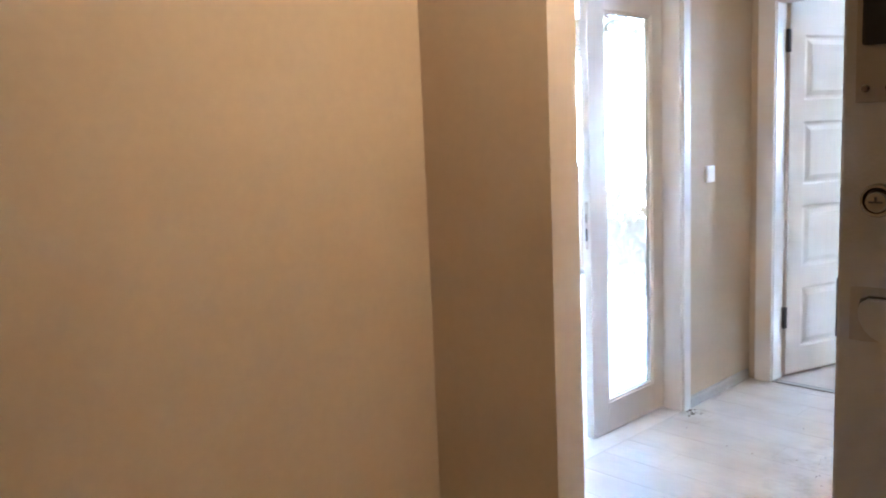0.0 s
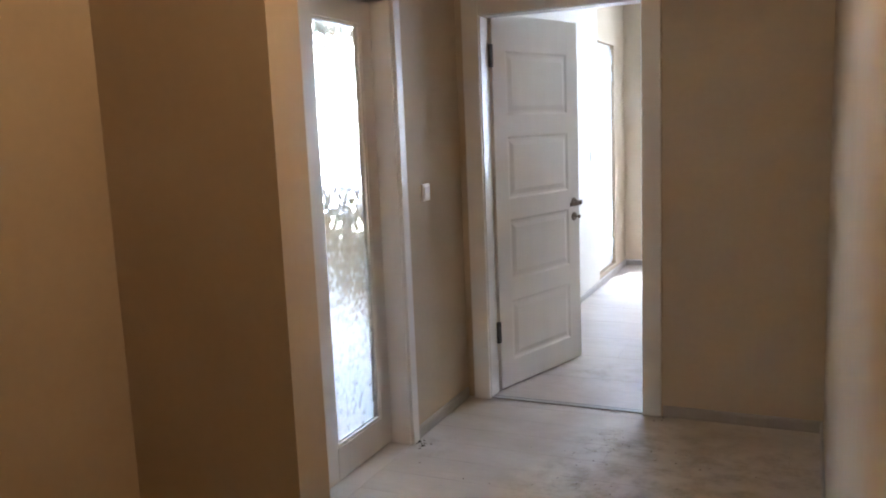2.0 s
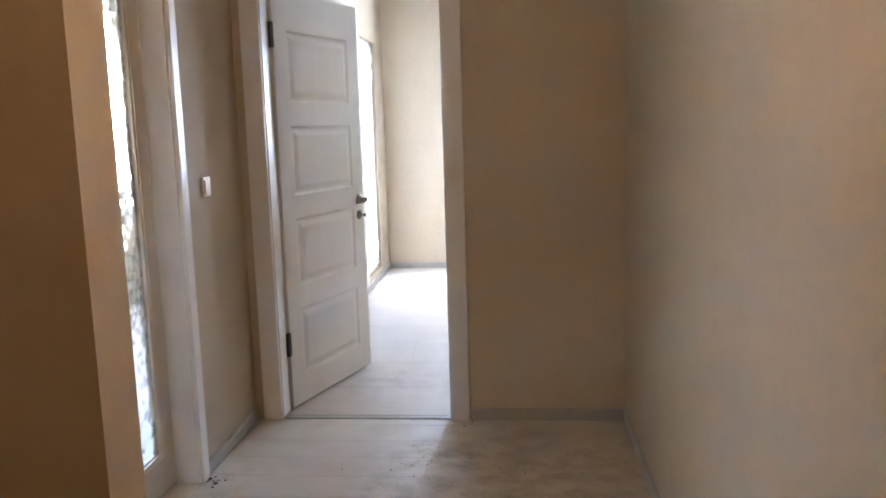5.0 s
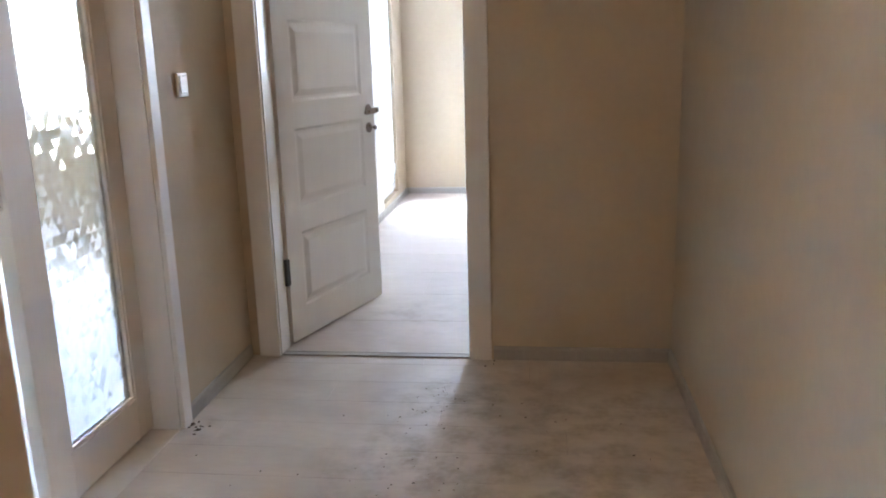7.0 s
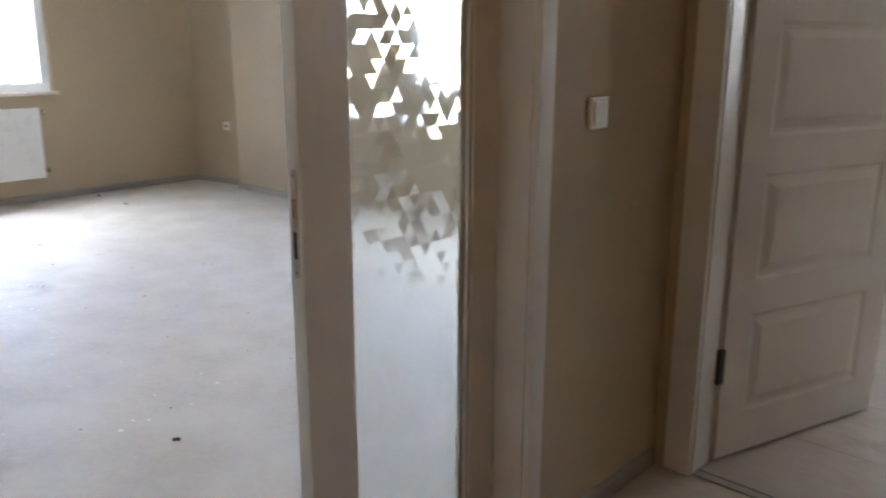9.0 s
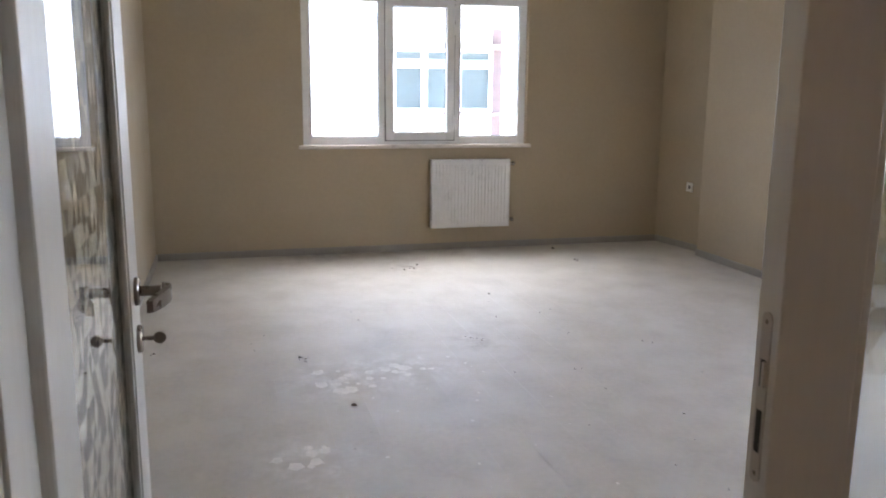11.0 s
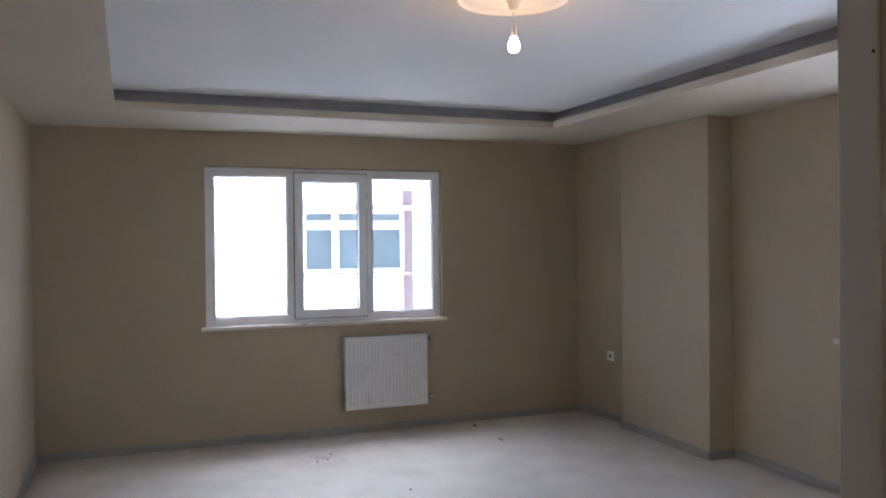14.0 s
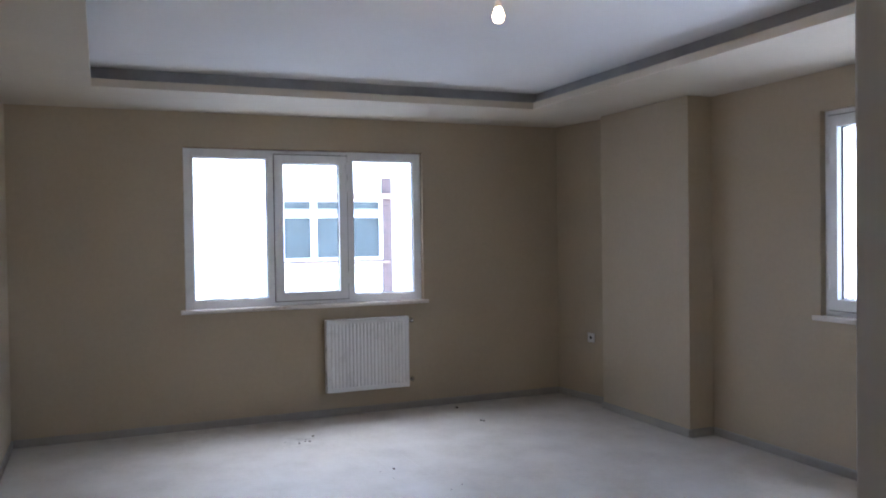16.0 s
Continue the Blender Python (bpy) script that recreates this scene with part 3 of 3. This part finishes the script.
# ---- windows ----
def window(name, m, width, height, splits, sash, label, handle_side=1, sill=True, sill_over=0.04):
    """A PVC window: x along the wall, y outwards, z up from the opening's foot. splits: where the mullions stand; sash: the opening field."""
    w = thing(name, label, "window", m, kind="structure")
    f, y0, y1 = 0.055, 0.04, 0.105
    for a in ((0, y0, 0, f, y1, height), (width - f, y0, 0, width, y1, height), (f, y0, 0, width - f, y1, f), (f, y0, height - f, width - f, y1, height)):
        part("frame", boxes(a, bevel=0.004), PVC, w)
    for s in splits:
        part("mullion", boxes((s - 0.032, y0 + 0.001, f, s + 0.032, y1 - 0.001, height - f), bevel=0.004), PVC, w)
    edges = [f] + [v for s in splits for v in (s - 0.032, s + 0.032)] + [width - f]
    for k, (a, b) in enumerate(zip(edges[::2], edges[1::2])):
        inset = 0.0
        if k == sash:
            sa = part("sash", boxes((a - 0.02, y0 - 0.02, f - 0.02, a + 0.05, y0 + 0.05, height - f + 0.02), (b - 0.05, y0 - 0.02, f - 0.02, b + 0.02, y0 + 0.05, height - f + 0.02),
                      (a + 0.05, y0 - 0.02, f - 0.02, b - 0.05, y0 + 0.05, f + 0.05), (a + 0.05, y0 - 0.02, height - f - 0.05, b - 0.05, y0 + 0.05, height - f + 0.02), bevel=0.004), PVC, w)
            # Black strips draw the shadow in the gap round the sash.
            p0, p1, q0, q1 = a - 0.026, b + 0.026, f - 0.026, height - f + 0.026
            part("seal", boxes((p0, y0 - 0.004, q0, p0 + 0.0055, y0 - 0.0005, q1), (p1 - 0.0055, y0 - 0.004, q0, p1, y0 - 0.0005, q1), (p0 + 0.0055, y0 - 0.004, q0, p1 - 0.0055, y0 - 0.0005, q0 + 0.0055), (p0 + 0.0055, y0 - 0.004, q1 - 0.0055, p1 - 0.0055, y0 - 0.0005, q1)), BLACK, sa, "thin black strips for the shadow line round the sash")
            hx = a + 0.015 if handle_side > 0 else b - 0.015
            hz = height * 0.46
            hd = part("handle", boxes((hx - 0.015, y0 - 0.032, hz - 0.04, hx + 0.015, y0 - 0.02, hz + 0.04), (hx - 0.009, y0 - 0.055, hz - 0.01, hx + 0.009, y0 - 0.032, hz + 0.01),
                      (hx - 0.011, y0 - 0.074, hz - 0.012, hx + 0.011, y0 - 0.052, hz + 0.125), bevel=0.004), PLASTIC, sa, "white window handle", True)
            ox = b + 0.012 if handle_side > 0 else a - 0.012
            for z in (0.16, height - 0.33, height - 0.18):
                part("hinge", boxes((ox - 0.008, y0 - 0.03, z, ox + 0.008, y0 - 0.001, z + 0.09), bevel=0.003), PVC, sa)
            inset = 0.05
        pane = part("pane", boxes((a + inset, y0 + 0.028, f + inset, b - inset, y0 + 0.034, height - f - inset)), CLEAR, w)
        pane.visible_shadow = False
        lo, hi = a + inset + 0.0141 * (not inset), b - inset - 0.0141 * (not inset)
        zl, zh = f + inset + 0.0141 * (not inset), height - f - inset - 0.0141 * (not inset)
        part("gasket", boxes((lo, y0 + 0.02, zl, lo + 0.007, y0 + 0.0275, zh), (hi - 0.007, y0 + 0.02, zl, hi, y0 + 0.0275, zh), (lo + 0.007, y0 + 0.02, zl, hi - 0.007, y0 + 0.0275, zl + 0.007), (lo + 0.007, y0 + 0.02, zh - 0.007, hi - 0.007, y0 + 0.0275, zh)), BLACK, w, "thin black rubber gasket")
        if not inset:
            for r in ((a, y0 - 0.002, f, a + 0.014, y0 + 0.026, height - f), (b - 0.014, y0 - 0.002, f, b, y0 + 0.026, height - f), (a + 0.014, y0 - 0.002, f, b - 0.014, y0 + 0.026, f + 0.014), (a + 0.014, y0 - 0.002, height - f - 0.014, b - 0.014, y0 + 0.026, height - f)):
                part("glazing_bead", boxes(r, bevel=0.003), PVC, w)
    if sill:
        part("sill", boxes((-sill_over, -0.035, -0.03, width + sill_over, y0, -0.001), bevel=0.004), MARBLE, w, "pale veined marble sill")
    return w


# own x runs towards +y: looking out at -x, x to the right
window("window_living", pose(-6.17, -1.327, 0.929, 0, 0, 90), 1.957, 1.252, (0.685, 1.313), 1, "white PVC three-part window with a marble sill")
window("window_side", pose(-3.365, 2.17, 0.955), 2.413, 1.257, (0.722, 1.669), 0, "white PVC three-part window beside the chimney breast", handle_side=-1)
window("window_bedroom", pose(1.0, 4.25, 0.952), 0.8, 1.245, (), 0, "white PVC bedroom window", sill=True)
window("door_balcony", pose(0, 3.122, 0.1, 0, 0, 90), 0.676, 2.068, (), 0, "white PVC balcony door with glass", sill=False)


def foam_line(name, x0, x1, y, z, seed):
    """Uneven brown mounting foam showing above a window frame."""
    rng = random.Random(seed)
    bm = bmesh.new()
    n = 60
    top = [bm.verts.new((y, x0 + (x1 - x0) * k / n, z)) for k in range(n + 1)]
    low = [bm.verts.new((y + 0.004, x0 + (x1 - x0) * k / n, z - 0.002 - 0.012 * max(0, noise.noise((k * 0.23, seed, 0)) + 0.15) - 0.002 * rng.random())) for k in range(n + 1)]
    for k in range(n):
        bm.faces.new((top[k], top[k + 1], low[k + 1], low[k]))
    return tagged(new(name, mesh_of(name, bm, FOAM)), "uneven brown mounting foam above the window frame", "foam", kind="structure")


foam_line("foam_seam", -1.33, 0.634, -6.171, 2.187, 4)


# ---- fixtures ----
def radiator(m):
    """A steel panel radiator: x along the wall, y from the wall, z up from its foot."""
    r = thing("radiator", "white ribbed steel panel radiator under the window", "radiator", m)
    w, h = 0.71, 0.59
    bm = bmesh.new()
    n = 22
    ys = []
    for k in range(n):
        a = 0.02 + (w - 0.04) * k / n
        b = 0.02 + (w - 0.04) * (k + 1) / n
        c = (b - a)
        ys += [(a, 0.098), (a + c * 0.3, 0.098), (a + c * 0.45, 0.092), (a + c * 0.7, 0.092), (b - c * 0.12, 0.098)]
    ys.append((w - 0.02, 0.098))
    lo = [bm.verts.new((x, y, 0.035)) for x, y in ys]
    hi = [bm.verts.new((x, y, h - 0.035)) for x, y in ys]
    for k in range(len(ys) - 1):
        bm.faces.new((lo[k], lo[k + 1], hi[k + 1], hi[k]))
    bmesh.ops.recalc_face_normals(bm, faces=bm.faces)
    part("front_panel", bm, ENAMEL, r)
    part("body", boxes((0.004, 0.03, 0.004, w - 0.004, 0.090, h - 0.012), bevel=0.004), ENAMEL, r)
    part("front_rim", boxes((0, 0.088, 0, 0.02, 0.1, h), (w - 0.02, 0.088, 0, w, 0.1, h), (0.02, 0.088, 0, w - 0.02, 0.1, 0.035), (0.02, 0.088, h - 0.035, w - 0.02, 0.1, h), bevel=0.002), ENAMEL, r)
    top = part("top_grille", boxes((0, 0.03, h - 0.01, w, 0.1, h + 0.004), bevel=0.002), ENAMEL, r)
    for k in range(24):
        x = 0.03 + k * 0.027
        part("slot", boxes((x, 0.045, h + 0.0041, x + 0.012, 0.085, h + 0.005)), BLACK, top)
    for x in (0, w - 0.003):
        part("side_panel", boxes((x, 0.03, 0.0, x + 0.003, 0.088, h - 0.01)), ENAMEL, r)
    for x in (0.12, w - 0.15):
        part("bracket", boxes((x, 0, 0.1, x + 0.03, 0.03, 0.5)), ENAMEL, r)
    for z in (0.055, h - 0.035):
        v = part("valve", lathe([(0.011, 0), (0.011, 0.03), (0.02, 0.032), (0.02, 0.05), (0.012, 0.055)], 20, axis="x"), CHROME, r, "chrome radiator valve", True)
        v.location, v.scale = (0, 0.06, z), (-1, 1, 1)
    part("supply_pipe", boxes((-0.038, 0.0, 0.048, -0.022, 0.06, 0.064)), STEEL, r)
    part("supply_pipe", boxes((-0.038, 0.0, h - 0.042, -0.022, 0.06, h - 0.026)), STEEL, r)
    return r


radiator(pose(-6.17, 0.457, 0.207, 0, 0, -90))


def socket(name, m, label, category, rocker=False):
    s = thing(name, label, category, m)
    part("plate", boxes((-0.041, 0, -0.041, 0.041, 0.009, 0.041), bevel=0.004), PLASTIC, s)
    if rocker:
        part("rocker", boxes((-0.028, 0.009, -0.03, 0.028, 0.013, 0.03), bevel=0.003), PLASTIC, s)
    else:
        part("well", lathe([(0.015, 0.0091), (0.015, 0.0095), (0.013, 0.0097)], 28, axis="y"), BLACK, s, "dark round socket well")
    return s


socket("light_switch", pose(0, -0.455, 1.18, 0, 0, -90), "white plastic light switch on the cream wall", "light switch", True)
socket("light_switch", pose(0.004, 2.85, 1.18, 0, 0, -90), "white plastic light switch beside the balcony door", "light switch", True)
socket("wall_socket", pose(-5.72, 2.0372, 0.56, 0, 0, 188.25), "white wall socket with a dark well", "socket")
socket("wall_socket", pose(-3.97, -2.54, 0.385), "white wall socket low on the cream wall", "socket")
socket("wall_socket", pose(-4.06, -2.54, 0.385), "white wall socket low on the cream wall", "socket")


def pendant(m, drop, rose=True):
    """A bare bulb on a cord under a plaster ceiling rose; z = 0 at the ceiling."""
    p = thing("pendant_bulb", "lit bare bulb hanging on a short white cord", "lamp", m)
    part("ceiling_cup", lathe([(0.036, 0), (0.036, -0.008), (0.026, -0.02), (0.017, -0.048), (0.008, -0.054)], 28), PLASTIC, p, "", True)
    part("cord", lathe([(0.0028, -0.054), (0.0028, -drop + 0.012)], 10), PLASTIC, p)
    part("bulb_holder", lathe([(0.005, -drop + 0.013), (0.010, -drop + 0.007), (0.0115, -drop - 0.006), (0.0135, -drop - 0.034), (0.0125, -drop - 0.036)], 24), PLASTIC, p, "", True)
    b = part("bulb", lathe([(0.0125, -drop - 0.034), (0.0165, -drop - 0.040), (0.0165, -drop - 0.045), (0.0205, -drop - 0.054), (0.0245, -drop - 0.066), (0.0245, -drop - 0.076), (0.020, -drop - 0.089), (0.011, -drop - 0.096), (0.003, -drop - 0.098)], 28), BULB, p, "glowing warm glass bulb", True)
    b.visible_shadow = False
    return p


def ceiling_rose(m):
    bm = lathe([(0.27, 0), (0.27, -0.014), (0.262, -0.024), (0.248, -0.026), (0.238, -0.016), (0.232, -0.012), (0.226, -0.014), (0.18, -0.008), (0.172, -0.012), (0.164, -0.008), (0.11, -0.010), (0.1, -0.02), (0.07, -0.024), (0.05, -0.022)], 64)
    r = tagged(new("ceiling_rose", mesh_of("ceiling_rose", bm, CEILING, True)), "round white plaster rose on the ceiling", "ceiling rose")
    r.matrix_basis = m
    return r


ceiling_rose(pose(-2.64, -0.40, TOP) @ Matrix.Diagonal((0.92, 0.92, 0.75, 1)))
pendant(pose(-2.64, -0.40, TOP - 0.012), 0.125)
pendant(pose(1.32, -2.7, H), 0.16)


# ---- outside ----
def facade(m):
    """The neighbouring building: x along its front, y away, z up."""
    b = thing("apartment_building", "white rendered apartment building with brown cladding and white windows", "building", m)
    # Unseen top kept low so more low sky lights the window opposite.
    part("wall", boxes((-14, 0.25, -9, 10, 8, 3.2)), PLASTER, b)
    part("cornice", boxes((-14.2, -0.15, 3.2, 10.2, 8, 3.45), bevel=0.04), PLASTER, b)
    for storey in (-2.9, 0.0):
        for x0 in (-7.2, -3.35, 1.2, 4.6):
            z0, z1 = storey + 1.0, storey + 2.2
            part("wall_band", boxes((x0 - 0.2, 0, z1 + 0.0, x0 + 2.2, 0.25, z1 + 0.1)), SILL_STONE, b, "reddish brown lintel")
            w = part("window", boxes((x0, 0.19, z0, x0 + 2.0, 0.25, z1)), FAR_GLASS, b, "dark glazed window with white bars")
            for k, x in enumerate((0, 0.57, 1.25, 1.95)):
                part("frame", boxes((x0 + x, 0.12, z0, x0 + x + (0.12 if k in (1, 2) else 0.06), 0.2, z1)), PVC, w)
            part("frame", boxes((x0, 0.125, z0, x0 + 2.0, 0.195, z0 + 0.06)), PVC, w)
            part("frame", boxes((x0, 0.125, z1 - 0.06, x0 + 2.0, 0.195, z1)), PVC, w)
            part("frame", boxes((x0, 0.125, z1 - 0.37, x0 + 2.0, 0.195, z1 - 0.31)), PVC, w)
            part("blind", boxes((x0 + 0.06, 0.17, z1 - 0.31, x0 + 1.95, 0.188, z1 - 0.2)), BLIND, w)
            part("sill", boxes((x0 - 0.1, -0.02, z0 - 0.07, x0 + 2.1, 0.25, z0 - 0.02)), SILL_STONE, w, "thin reddish window sill")
    for x0, x1 in ((3.24, 3.43),):
        z = -9.0
        while z < 2.5:
            part("cladding_panel", boxes((x0, 0.2, z, x1, 0.247, z + 0.255)), CLAD, b, "brown cladding panel")
            part("joint_strip", boxes((x0, 0.215, z + 0.255, x1, 0.247, z + 0.27)), BLACK, b)
            z += 0.27
    return b


facade(pose(-14.81, 0, 0, 0, 0, 90))
structure("ground", boxes((-400, -400, -9.3, 400, 400, -9.0)), PLASTER, "pale paved ground far below", "ground")

# ---- grit on the floors ----
def crumbs(name, spots, mat, label, seed, flat=1.0):
    """Loose crumbs: small uneven stones scattered round each spot (x, y, radius, count, size)."""
    rng = random.Random(seed)
    bm = bmesh.new()
    for cx, cy, radius, count, size in spots:
        for _ in range(count):
            a, d = rng.uniform(0, 6.283), radius * math.sqrt(rng.random())
            r = size * rng.uniform(0.4, 1.3)
            x, y = cx + d * math.cos(a), cy + d * math.sin(a)
            ring = [bm.verts.new((x + r * rng.uniform(0.6, 1.2) * math.cos(k * 1.2566), y + r * rng.uniform(0.5, 1.1) * math.sin(k * 1.2566), 0.0004)) for k in range(5)]
            tip = bm.verts.new((x + r * 0.2, y, flat * r * rng.uniform(0.5, 1.0)))
            for k in range(5):
                bm.faces.new((ring[k], ring[(k + 1) % 5], tip))
    return tagged(new(name, mesh_of(name, bm, mat)), label, "debris", kind="stuff")


crumbs("hall_grit", ((0.9, -0.35, 0.12, 12, 0.0035), (0.87, -0.6, 0.14, 18, 0.004), (0.85, -1.0, 0.2, 20, 0.0035), (1.12, -0.48, 0.12, 8, 0.004), (1.41, -0.73, 0.25, 7, 0.005),
       (0.05, -0.72, 0.05, 12, 0.008), (0.6, -0.8, 0.5, 12, 0.004), (1.03, -0.05, 0.05, 5, 0.006), (1.3, -1.6, 0.4, 10, 0.003)), GRIT, "dark crumbs of dirt on the hall floor", 3)
crumbs("living_grit", ((-4.514, -0.229, 0.004, 1, 0.014), (-3.234, 0.315, 0.004, 1, 0.014), (-2.715, -1.456, 0.006, 2, 0.014), (-1.292, -1.027, 0.01, 2, 0.011), (-5.49, 0.825, 0.08, 2, 0.014),
       (-6.0, 0.86, 0.02, 2, 0.018), (-5.5, -0.6, 0.15, 6, 0.012), (-3.4, -1.61, 0.05, 7, 0.009), (-3.556, -0.63, 0.06, 6, 0.007), (-3.67, -2.39, 0.03, 2, 0.012), (-3.0, -0.5, 1.6, 34, 0.006), (-1.6, -1.55, 0.06, 5, 0.009)), GRIT, "dark crumbs scattered on the dusty floor", 5)

crumbs("plaster_flakes", ((-3.05, -1.44, 0.18, 16, 0.04), (-3.15, -1.1, 0.14, 10, 0.035), (-2.2, -1.7, 0.13, 9, 0.035), (-2.9, -0.9, 0.5, 14, 0.012), (-2.0, -1.1, 0.6, 14, 0.01)), PLANK_DUST, "thin pale smears of plaster on the dusty floor", 8, 0.012)

# ---- floors, board by board ----
plank_floor("floor_living", -6.17, -2.54, 0, 2.17, PLANK, "pale laminate living room floor under plaster dust", joint=0.0001, under=PLANK)
plank_floor("floor_hall", 0, -5.4, 4.2, 0.04, PLANK_HALL, "pale grey laminate hall floor with dusty footmarks", joint=0.0004)
plank_floor("floor_bedroom", 0, 0.04, 4.6, 4.25, PLANK_B, "pale laminate bedroom floor", length=2.4, width=0.4535, joint=0.0005)
